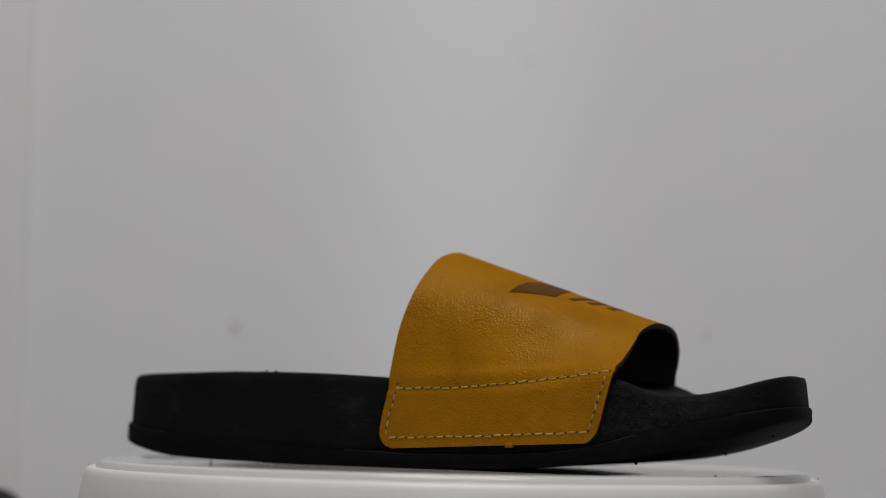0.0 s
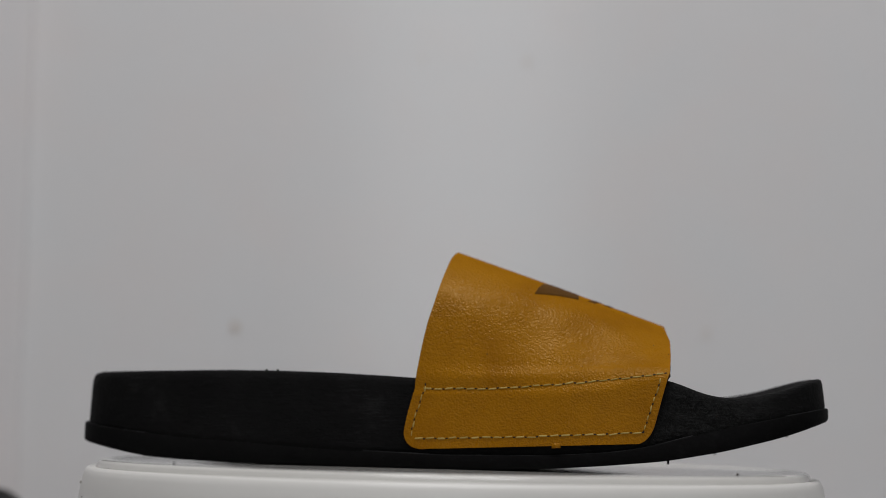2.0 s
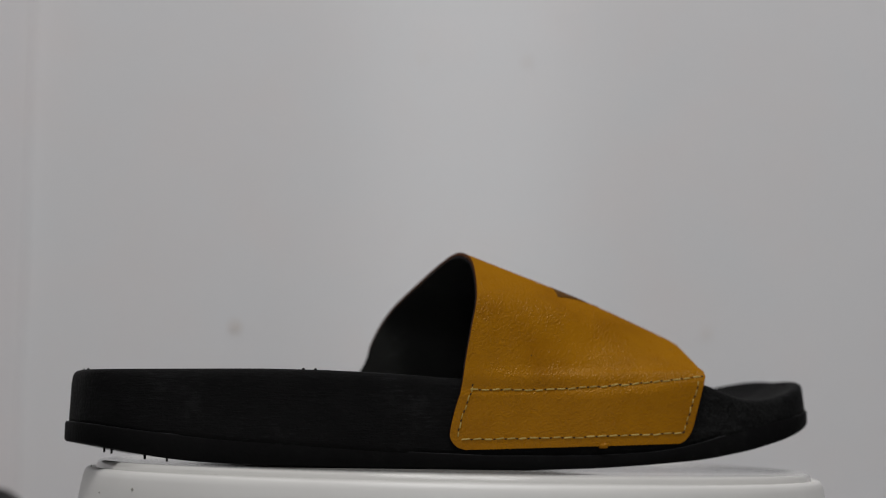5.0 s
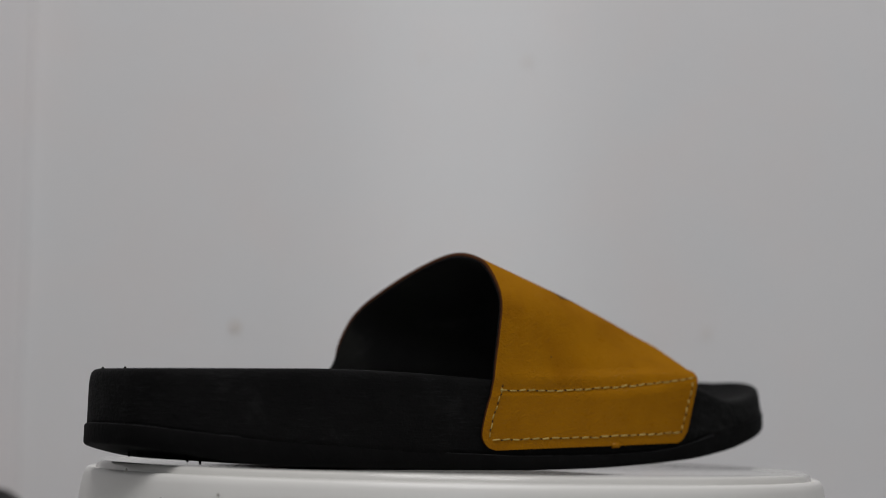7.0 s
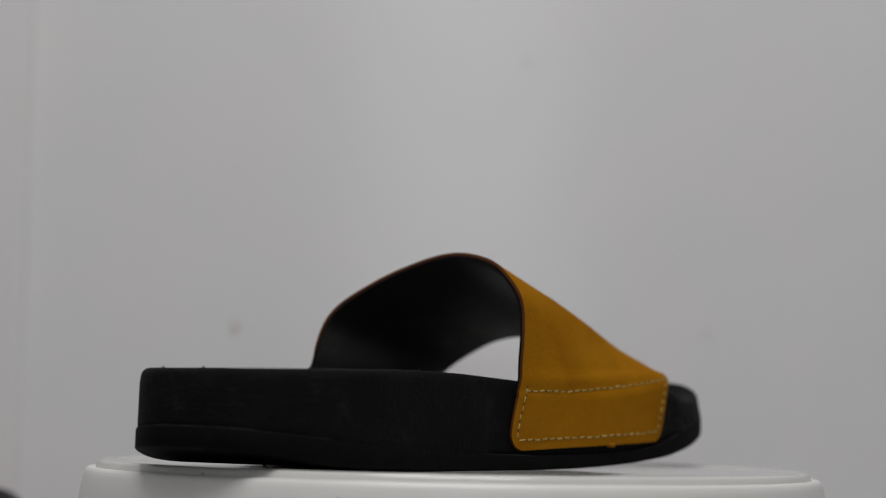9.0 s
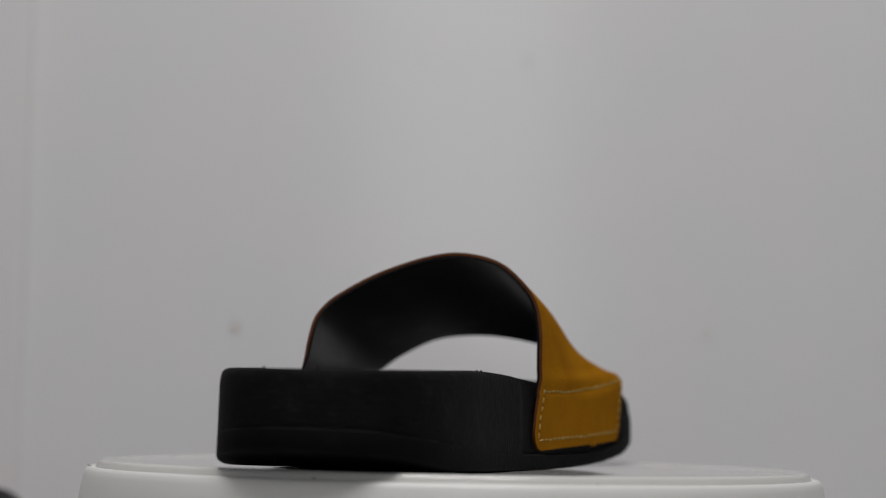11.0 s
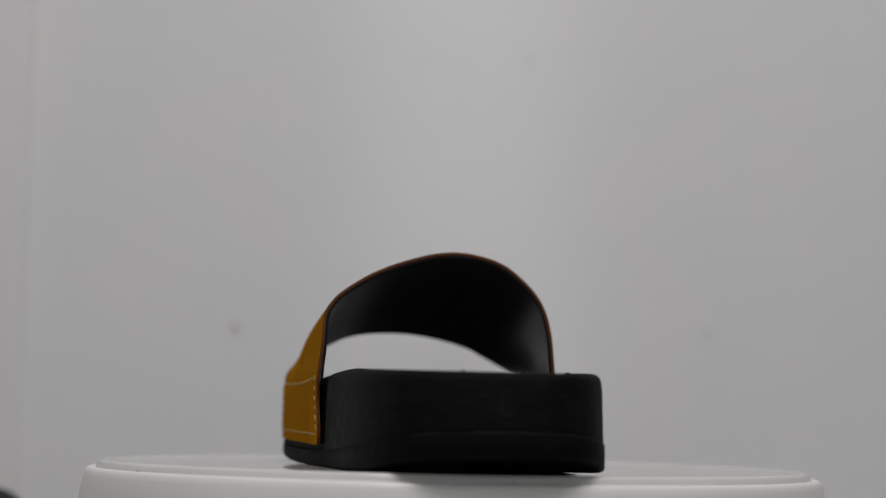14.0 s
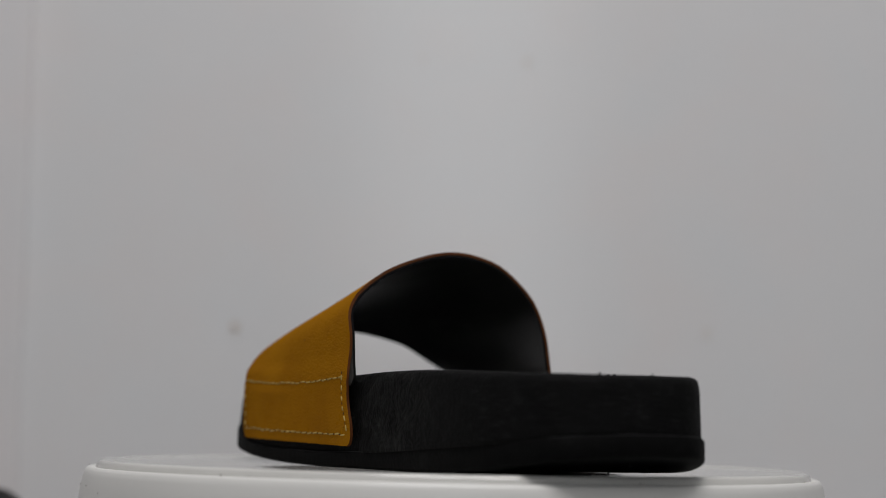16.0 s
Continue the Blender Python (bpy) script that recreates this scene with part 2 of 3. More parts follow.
def make_turntable():
    base = tagged(new("turntable"), "white plastic round turntable with a stepped rounded rim", "turntable")
    n = 160
    R = 0.1341

    def ring(r, z):
        return [(r * math.cos(2 * math.pi * i / n), r * math.sin(2 * math.pi * i / n), z) for i in range(n)]

    plate = [(0.02, 0), (0.08, 0), (R - 0.0115, 0), (R - 0.0085, 0.0003), (R - 0.0065, 0.0008), (R - 0.0052, 0.0010), (R - 0.0042, 0.0010), (R - 0.0035, 0.0008), (R - 0.0029, 0.0004), (R - 0.0025, -0.0002), (R - 0.0022, -0.0009), (R - 0.0019, -0.0016), (R - 0.0018, -0.0024), (0.05, -0.0026)]
    v, f = rings([ring(r, z) for r, z in plate])
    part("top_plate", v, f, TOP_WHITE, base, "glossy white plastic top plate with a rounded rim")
    shell = [(0.05, -0.0024), (R - 0.0022, -0.0021), (R - 0.0014, -0.0018), (R - 0.0006, -0.0016), (R + 0.0002, -0.0016), (R + 0.0011, -0.0019), (R + 0.0018, -0.0028), (R + 0.0024, -0.0045), (R + 0.0031, -0.008), (R + 0.0045, -0.016), (R + 0.0075, -0.040), (R + 0.0078, -0.056), (R + 0.006, -0.0618), (0.05, -0.0618)]
    v, f = rings([ring(r, z) for r, z in shell])
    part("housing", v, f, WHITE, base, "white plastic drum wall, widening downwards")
    return base


turntable = make_turntable()

# ---- the slide sandal ----
Z0 = 0.0258
OUT = (0.0030, 0.0035, 0.1284, 0.0542)
HARM = (-0.0011, 0.0738, 0.1086, -0.0696, -0.0781, -0.0404, -0.0252, -0.0163, 0.0263, -0.0007, 0.0031, 0.0169)


def outline(count=200):
    phi = np.linspace(0, 2 * np.pi, count, endpoint=False)
    r = np.ones_like(phi)
    for k in range(1, 7):
        r = r + HARM[2 * k - 2] * np.cos(k * phi) + HARM[2 * k - 1] * np.sin(k * phi)

    def soft(c):
        return np.sign(c) * np.abs(c) ** 0.8
    return np.stack([OUT[0] + OUT[2] * soft(np.cos(phi)) * r, OUT[1] + OUT[3] * soft(np.sin(phi)) * r], 1)


def even(loop, count):
    q = np.vstack([loop, loop[:1]])
    s = np.r_[0, np.cumsum(np.linalg.norm(np.diff(q, axis=0), axis=1))]
    w = np.linspace(0, s[-1], count, endpoint=False)
    return np.stack([np.interp(w, s, q[:, k]) for k in range(2)], 1)


EDGE = even(outline(600), 240)
for _ in range(10):
    EDGE = (np.roll(EDGE, 1, 0) + 2 * EDGE + np.roll(EDGE, -1, 0)) / 4
# the heel sits slightly towards the inner side
EDGE[:, 1] -= np.clip((-EDGE[:, 0] - 0.07) / 0.04, 0, 1) * np.where(EDGE[:, 1] < 0, 0.0009, 0.0)
# and the toe reaches further on the outer side
EDGE[:, 1] += 0.0014 * np.clip((EDGE[:, 0] - 0.09) / 0.03, 0, 1) * np.clip((EDGE[:, 1] - 0.002) / 0.012, 0, 1)
EDGE[:, 0] += 0.0004 * np.clip((EDGE[:, 0] - 0.09) / 0.03, 0, 1) * np.clip((EDGE[:, 1] + 0.01) / 0.012, 0, 1)
EDGE[:, 0] -= 0.0004 * np.clip((-EDGE[:, 0] - 0.10) / 0.03, 0, 1)
TAN = np.roll(EDGE, -1, 0) - np.roll(EDGE, 1, 0)
TAN /= np.linalg.norm(TAN, axis=1)[:, None]
INW = np.stack([-TAN[:, 1], TAN[:, 0]], 1)

SOLE_X = (-0.1435, -0.13, -0.122, -0.112, -0.10, -0.08, -0.06, -0.04, -0.02, 0.0, 0.02, 0.04, 0.06, 0.08, 0.10, 0.12, 0.13, 0.1375)
SOLE_B = (0.0332, 0.0311, 0.0295, 0.0280, 0.0271, 0.0265, 0.0262, 0.0260, 0.0260, 0.0259, 0.0261, 0.0270, 0.0286, 0.0306, 0.0343, 0.0395, 0.0430, 0.0460)
RAND_X = (-0.1435, -0.13, -0.118, -0.103, -0.08, -0.04, 0.0, 0.04, 0.065, 0.076, 0.081, 0.088, 0.104, 0.125, 0.1375)
RAND_Z = (0.0402, 0.0385, 0.0371, 0.0358, 0.0345, 0.0322, 0.0309, 0.0316, 0.0336, 0.0360, 0.0374, 0.0393, 0.0436, 0.0478, 0.0505)
TOP_X = (-0.1435, -0.12, -0.10, -0.08, -0.06, -0.04, -0.02, 0.0, 0.02, 0.04, 0.06, 0.078, 0.085, 0.091, 0.097, 0.103, 0.111, 0.12, 0.1286, 0.1375)
TOP_Z = (0.0587, 0.0592, 0.0597, 0.0602, 0.0602, 0.0598, 0.0589, 0.0578, 0.0572, 0.0578, 0.0592, 0.0594, 0.0575, 0.0550, 0.0534, 0.0530, 0.0539, 0.0560, 0.0592, 0.0630)


def soft_table(xs, zs, width):
    gx = np.linspace(xs[0], xs[-1], 300)
    gz = np.interp(gx, xs, zs)
    k = max(1, int(width / (gx[1] - gx[0])))
    pad = np.pad(gz, k, mode="reflect", reflect_type="odd")
    gz = np.convolve(pad, np.ones(2 * k + 1) / (2 * k + 1), "valid")
    return lambda x: np.interp(x, gx, gz) - Z0


z_bottom, z_rand, z_top = soft_table(SOLE_X, SOLE_B, 0.006), soft_table(RAND_X, RAND_Z, 0.008), soft_table(TOP_X, TOP_Z, 0.003)


UPRIGHT = 1 - 0.60 * np.clip(EDGE[:, 1] / 0.03, 0, 1) * np.clip(-EDGE[:, 0] / 0.05, 0, 1)


# the foam is cut back a little where the strap's flaps are sewn on
CUT = 0.0016 * np.clip((EDGE[:, 0] + 0.030) / 0.006, 0, 1) * np.clip((0.090 - EDGE[:, 0]) / 0.006, 0, 1)


def along(p):
    """The place along the sole at which its height is read: the outer side of the forefoot runs ahead."""
    return np.minimum(0.1375, p[:, 0] + 0.30 * np.clip(p[:, 1], 0, 0.05) * np.clip((p[:, 0] - 0.03) / 0.03, 0, 1))


def foam_ring(inset, z, low=False):
    p = EDGE + INW * (inset + 0.0001 - 0.0010 * np.abs(TAN[:, 0]) ** 2 - min(inset, 0.0018) * (1 - UPRIGHT) + (CUT if inset < 0.004 else 0.5 * CUT))[:, None]
    return [(x, y, float(zz)) for (x, y), zz in zip(p, z(p[:, 0] if low else along(p)))]


def sole_ring(inset, z):
    p = EDGE + INW * (inset - 0.0006 * np.clip((-EDGE[:, 0] - 0.10) / 0.03, 0, 1))[:, None]
    return [(x, y, float(zz)) for (x, y), zz in zip(p, z(p[:, 0]) if callable(z) else z)]


def inner_rings(zf, insets, dish, place=lambda p: p[:, 0]):
    """Rings that run in towards the middle of a closed sole, shrinking to its spine."""
    out = []
    for k, d in zip(insets, dish):
        p = (EDGE + INW * 0.004) * 1.0
        sx = np.clip(p[:, 0], -0.095, 0.095)
        sy = np.interp(sx, (-0.1, 0.0, 0.1), (0.009, 0.010, 0.001))
        q = p * (1 - k) + np.stack([sx, sy], 1) * k
        out.append([(x, y, float(zz) - d) for (x, y), zz in zip(q, zf(place(q)))])
    return out


def make_sandal():
    base = tagged(new("slide_sandal"), "black rubber slide sandal with an ochre leather strap", "sandal")
    # outsole: tread layer with a slightly proud rim
    loops = inner_rings(z_bottom, (0.97, 0.6, 0.25), (0, 0, 0)) + [sole_ring(0.0009, lambda x: z_bottom(x)), sole_ring(0.0003, lambda x: z_bottom(x) + 0.0003),
             sole_ring(0.0, lambda x: z_bottom(x) + 0.0009), sole_ring(0.0001, lambda x: z_rand(x) - 0.0006),
             sole_ring(0.0003, lambda x: z_rand(x) - 0.0002), sole_ring(0.0006, z_rand), sole_ring(0.004, z_rand)]
    v, f = rings(loops)
    part("outsole", v, f, OUTSOLE, base, "black rubber outsole with a low rim")
    # a thin ragged line of moulding flash where the two rubbers meet, its grey being the rim's highlight put into
    # colour
    rng = np.random.default_rng(5)
    rag = np.clip(np.convolve(np.tile(rng.uniform(-0.6, 1.0, 240), 3), np.ones(3) / 3, "same")[240:480], 0.0, 1)
    flash = []
    for k in range(6):
        a = 2 * math.pi * k / 6
        flash.append([(x, y, z) for x, y, z in sole_ring(0.0006 - (0.00005 + 0.00022 * rag) * math.cos(a), lambda x: z_rand(x) + 0.0001 + (0.00004 + 0.00018 * rag) * math.sin(a))])
    v, f = rings(flash + flash[:1], False, False)
    part("flash_glint", v, f, FLASH_GLINT, base, "thin ragged line of moulding flash, greyed for the rim's highlight")
    # footbed block
    wall = [(0.0045, lambda x: z_rand(x) - 0.001), (0.0011, lambda x: z_rand(x) - 0.0004), (0.0012, lambda x: z_rand(x) + 0.0015),
            (0.0018, lambda x: z_top(x) - 0.0055), (0.0021, lambda x: z_top(x) - 0.0030), (0.0026, lambda x: z_top(x) - 0.0013), (0.0036, lambda x: z_top(x) - 0.0004),
            (0.0050, z_top), (0.0066, lambda x: z_top(x) - 0.0002)]
    loops = [foam_ring(i, z, k < 3) for k, (i, z) in enumerate(wall)] + inner_rings(z_top, (0.12, 0.25, 0.5, 0.75, 0.97), (0.0008, 0.0018, 0.0028, 0.0032, 0.0034), along)
    v, f = rings(loops)
    part("footbed", v, f, RUBBER, base, "matt black foam footbed with a raised toe lip")
    return base


sandal = make_sandal()

REAR = [(-0.0136, -0.0367, 0.0326), (-0.0141, -0.0367, 0.0380), (-0.0129, -0.0362, 0.045), (-0.0104, -0.0359, 0.0541), (-0.0091, -0.0354, 0.0637), (-0.0067, -0.0346, 0.0763), (-0.0042, -0.0323, 0.0859),
        (-0.0026, -0.0277, 0.0933), (-0.0010, -0.0189, 0.1012), (-0.0003, -0.0102, 0.1049), (-0.0001, 0.0006, 0.1065), (-0.0006, 0.0113, 0.1053), (-0.0023, 0.0239, 0.1015), (-0.0046, 0.0343, 0.0970),
        (-0.0088, 0.0443, 0.0907), (-0.0116, 0.0492, 0.0863), (-0.0146, 0.0524, 0.0808), (-0.0186, 0.0534, 0.0720), (-0.0198, 0.0543, 0.0635), (-0.0204, 0.0557, 0.0580), (-0.0204, 0.0562, 0.050), (-0.0230, 0.0562, 0.041), (-0.0245, 0.0558, 0.0334)]
FRONT = [(0.0735, -0.0462, 0.0366), (0.0757, -0.0464, 0.041), (0.0788, -0.0462, 0.0527), (0.0812, -0.0449, 0.0616), (0.0813, -0.0405, 0.0638), (0.0812, -0.0355, 0.0663), (0.0809, -0.0294, 0.0694), (0.0803, -0.0218, 0.0733), (0.0797, -0.0190, 0.0745), (0.0785, -0.0110, 0.0769),
         (0.0772, 0.0020, 0.0794), (0.0760, 0.0135, 0.0802), (0.0753, 0.0258, 0.0795), (0.0743, 0.0355, 0.0772), (0.0718, 0.0458, 0.0718), (0.0690, 0.0526, 0.0668), (0.0662, 0.0573, 0.0617), (0.0655, 0.0590, 0.0570), (0.0660, 0.0596, 0.050), (0.0655, 0.0596, 0.042), (0.0645, 0.0594, 0.0352)]
FLAP, ARCH = 24, 72
S_NEAR, S_FAR = FLAP, FLAP + ARCH


def strap_edge(points, near, far):
    a = smooth_curve(points[:near + 1], FLAP + 1)
    b = smooth_curve(points[near:far + 1], ARCH + 1)
    c = smooth_curve(points[far:], FLAP + 1)
    e = np.vstack([a, b[1:], c[1:]])
    e[:, 2] -= Z0
    return e


E_REAR, E_FRONT = strap_edge(REAR, 3, 19), strap_edge(FRONT, 3, 17)
N_S, N_U = len(E_REAR), 49


def strap_grid():
    u = np.linspace(0, 1, N_U)[None, :, None]
    g = E_REAR[:, None, :] * (1 - u) + E_FRONT[:, None, :] * u
    s = np.arange(N_S)
    hump = np.sin(np.pi * np.linspace(0, 1, N_U)) ** 1.0
    # the fold line over the footbed edge sags towards its middle on both flaps
    fold = np.exp(-((s - S_NEAR) / 9.0) ** 2) + np.exp(-((s - S_FAR) / 9.0) ** 2)
    g[:, :, 2] -= 0.0020 * fold[:, None] * hump[None, :]
    # flaps follow the bowed side of the sole
    for i in range(N_S):
        w = min(1.0, max(0.0, (S_NEAR + 4 - i) / 8.0)) if i < N_S // 2 else min(1.0, max(0.0, (i - S_FAR + 4) / 8.0))
        if w > 0:
            low = i < N_S // 2
            pick = EDGE[:, 1] < 0.004 if low else EDGE[:, 1] > 0.004
            e = EDGE[pick]
            e = e[np.argsort(e[:, 0])]
            y = np.interp(g[i, :, 0], e[:, 0], e[:, 1]) + (np.interp(g[i, :, 0], (-0.016, -0.009, 0.045, 0.071), (0.0009, 0.0005, -0.0007, 0.0006)) if low else np.interp(g[i, :, 0], (-0.022, 0.0), (0.0013, 0.0004)))
            g[i, :, 1] = g[i, :, 1] * (1 - w) + y * w
    # the leather stands out in a low belly above each fold
    d = np.cross(np.gradient(g, axis=0), np.gradient(g, axis=1))
    d /= np.linalg.norm(d, axis=2)[:, :, None]
    if d[N_S // 2, N_U // 2, 2] < 0:
        d = -d
    belly = 0.0029 * np.exp(-((s - S_NEAR - 18) / 9.5) ** 2) + 0.0026 * np.exp(-((s - S_FAR + 9) / 6.0) ** 2)
    g += d * (belly[:, None] * hump[None, :])[:, :, None]
    # it bulges over the footbed's edge, most towards the toe
    ahead = np.sin(np.pi * np.linspace(0, 1, N_U) ** 1.5)
    g += d * ((0.0015 * np.exp(-((s - S_NEAR - 5.0) / 4.2) ** 2))[:, None] * ahead[None, :])[:, :, None]
    # a narrow ledge just above the near seam
    ends = np.sin(np.pi * np.linspace(0.04, 0.96, N_U)) ** 0.6
    g += d * ((0.0008 * np.exp(-((s - S_NEAR - 2.1) / 1.2) ** 2))[:, None] * ends[None, :])[:, :, None]
    # the seam draws the leather in along the fold
    seam = np.exp(-((s - S_NEAR - 0.2) / 1.1) ** 2) + 0.4 * np.exp(-((s - S_FAR + 0.2) / 1.1) ** 2)
    g -= d * (0.0006 * seam[:, None] * np.ones(N_U)[None, :])[:, :, None]
    # rounded lower corners of the flaps
    n = 7
    for i in range(n):
        c = 1 - math.sqrt(max(0.0, 1 - (1 - i / n) ** 2))
        for row, a, b in ((i, 0.060, 0.028), (N_S - 1 - i, 0.035, 0.03)):
            u = np.linspace(a * c, 1 - b * c, N_U)
            g[row] = np.stack([np.interp(u, np.linspace(0, 1, N_U), g[row, :, k]) for k in range(3)], 1)
    return g


GRID = strap_grid()
du, ds = np.gradient(GRID, axis=1), np.gradient(GRID, axis=0)
NORM = np.cross(ds, du)
NORM /= np.linalg.norm(NORM, axis=2)[:, :, None]
if NORM[N_S // 2, N_U // 2, 2] < 0:
    NORM = -NORM


def on_strap(s, u, lift=0.0):
    i, j = min(max(s, 0), N_S - 1.001), min(max(u, 0), 1) * (N_U - 1.001)
    a, b = int(i), int(j)
    fi, fj = i - a, j - b

    def mix(g):
        return (g[a, b] * (1 - fi) + g[a + 1, b] * fi) * (1 - fj) + (g[a, b + 1] * (1 - fi) + g[a + 1, b + 1] * fi) * fj
    return mix(GRID) + mix(NORM) * lift, mix(NORM)


def shell(name, rows, over, under, mat, parent, label, edge_mat=None, flare=0.0):
    """A sheet of leather between two offsets of the strap's surface, with its own edge faces."""
    ns = len(rows)
    top = (GRID[rows] + NORM[rows] * over).reshape(-1, 3)
    bot = (GRID[rows] + NORM[rows] * under).reshape(-1, 3)
    # the lining's loose hem spreads backwards where it meets the footbed
    hem = np.exp(-((np.array(rows) - S_FAR) / 3.2) ** 2)[:, None] * np.clip(1 - np.linspace(0, 1, N_U) / 0.14, 0, 1)[None, :]
    for side in (top, bot):
        side[:, 0] -= flare * hem.ravel()
    v, f, idx = list(top) + list(bot), [], []
    o = ns * N_U
    for i in range(ns - 1):
        for j in range(N_U - 1):
            a = i * N_U + j
            f += [(a, a + 1, a + N_U + 1, a + N_U), (o + a, o + a + N_U, o + a + N_U + 1, o + a + 1)]
            idx += [0, 0]
    rim = [j for j in range(N_U)] + [i * N_U + N_U - 1 for i in range(1, ns)] + [(ns - 1) * N_U + j for j in range(N_U - 2, -1, -1)] + [i * N_U for i in range(ns - 2, 0, -1)]
    n0 = len(v)
    v += [v[a] for a in rim] + [v[o + a] for a in rim]
    m = len(rim)
    for k in range(m):
        f.append((n0 + k, n0 + (k + 1) % m, n0 + m + (k + 1) % m, n0 + m + k))
        idx.append(1 if edge_mat else 0)
    return part(name, v, f, mat, parent, label, mats=[mat] + ([edge_mat] if edge_mat else []), index=idx)


strap = shell("strap", list(range(N_S)), 0.0, -0.0011, LEATHER, sandal, "grained ochre leather strap with stitched side flaps", LEATHER_EDGE)
shell("lining", list(range(FLAP - 3, N_S - FLAP + 3)), -0.0011, -0.0021, LINING, sandal, "smooth black strap lining", RUBBER, 0.0034)


def make_stitch_mesh():
    L, W, H = 0.00142, 0.00027, 0.00034
    loops = []
    for x, k in ((-L, 0.45), (-L * 0.75, 0.95), (0, 1.0), (L * 0.75, 0.95), (L, 0.45)):
        loops.append([(x, W * k * math.cos(a), H * k * math.sin(a) - (0.00025 if abs(x) == L else 0)) for a in [math.pi * q / 3 for q in range(6)]])
    v, f = rings(loops)
    ob = part("stitch", v, f, THREAD, strap)
    return ob


def stitch_line(path, pitch=0.0056):
    """Places for stitches along a path of (s, u) on the strap."""
    pts = []
    for (s0, u0), (s1, u1) in zip(path[:-1], path[1:]):
        for t in np.linspace(0, 1, 60, endpoint=False):
            pts.append((s0 + (s1 - s0) * t, u0 + (u1 - u0) * t))
    pts.append(path[-1])
    xyz = np.array([on_strap(s, u)[0] for s, u in pts])
    d = np.r_[0, np.cumsum(np.linalg.norm(np.diff(xyz, axis=0), axis=1))]
    n = max(2, int(d[-1] / pitch))
    out = []
    for k in range(n):
        c = (k + 0.5) * d[-1] / n
        s, u = np.interp(c, d, [p[0] for p in pts]), np.interp(c, d, [p[1] for p in pts])
        s2, u2 = np.interp(c + 0.001, d, [p[0] for p in pts]), np.interp(c + 0.001, d, [p[1] for p in pts])
        p, nn = on_strap(s, u, 0.0001)
        q, _ = on_strap(s2, u2, 0.0001)
        out.append((Vector(p), Vector(q - p).normalized(), Vector(nn), d[-1] / n))
    return out


def make_stitches():
    first = make_stitch_mesh()
    used = False
    holes_v, holes_f = [], []
    rng = random.Random(4)
    flaps = [[(4.4, 0.030), (FLAP + 0.9, 0.042)], [(FLAP + 0.1, 0.03), (FLAP + 0.2, 0.5), (FLAP + 0.1, 0.985)], [(FLAP - 1, 0.975), (4.4, 0.965)], [(4.0, 0.035), (3.6, 0.5), (4.2, 0.965)]]
    flaps += [[(N_S - 1 - a, u) for a, u in p] for p in flaps]
    for path in flaps:
        vertical = abs(path[0][1] - path[-1][1]) < 0.2
        for p, t, nn, gap in stitch_line(path, 0.0032 if vertical else 0.0040):
            side = nn.cross(t).normalized()
            m = Matrix((t, side, nn)).transposed().to_4x4()
            m.translation = p + side * rng.uniform(-0.00025, 0.00025)
            m = m @ pose(0, 0, 0, 0, 0, rng.uniform(-2, 9)) @ Matrix.Diagonal((rng.uniform(0.55, 0.85) if vertical else rng.uniform(0.94, 1.16), rng.uniform(0.8, 1.0) if vertical else rng.uniform(0.9, 1.15), 1, 1))
            if not used:
                ob, used = first, True
            else:
                ob = new("stitch", first.data)
                ob.parent = strap
            ob.matrix_basis = m
            # the needle hole between this stitch and the next
            c = p + t * gap * 0.5 + nn * 0.00012
            k = len(holes_v)
            for a in range(6):
                aa = math.pi * a / 3
                holes_v.append(c + t * 0.00055 * math.cos(aa) + side * 0.00030 * math.sin(aa))
            holes_v.append(c + nn * 0.00012)
            holes_f += [(k + a, k + (a + 1) % 6, k + 6) for a in range(6)]
    tagged(part("needle_holes", holes_v, holes_f, HOLE, strap, "dark needle holes between the stitches"), kind="stuff")


make_stitches()


def surface_patch(name, rows, mat, label, lift=0.00012):
    """A thin printed film on the strap: rows of (s, u) points."""
    n, m = len(rows), len(rows[0])
    v = [on_strap(a, u, lift)[0] for row in rows for a, u in row] + [on_strap(a, u, -0.0002)[0] for row in rows for a, u in row]
    f, o = [], n * m
    for i in range(n - 1):
        for j in range(m - 1):
            k = i * m + j
            f += [(k, k + 1, k + m + 1, k + m), (o + k, o + k + m, o + k + m + 1, o + k + 1)]
    rim = list(range(m)) + [i * m + m - 1 for i in range(1, n)] + [(n - 1) * m + j for j in range(m - 2, -1, -1)] + [i * m for i in range(n - 2, 0, -1)]
    f += [(rim[k], rim[(k + 1) % len(rim)], o + rim[(k + 1) % len(rim)], o + rim[k]) for k in range(len(rim))]
    return part(name, v, f, mat, strap, label, smooth=True)


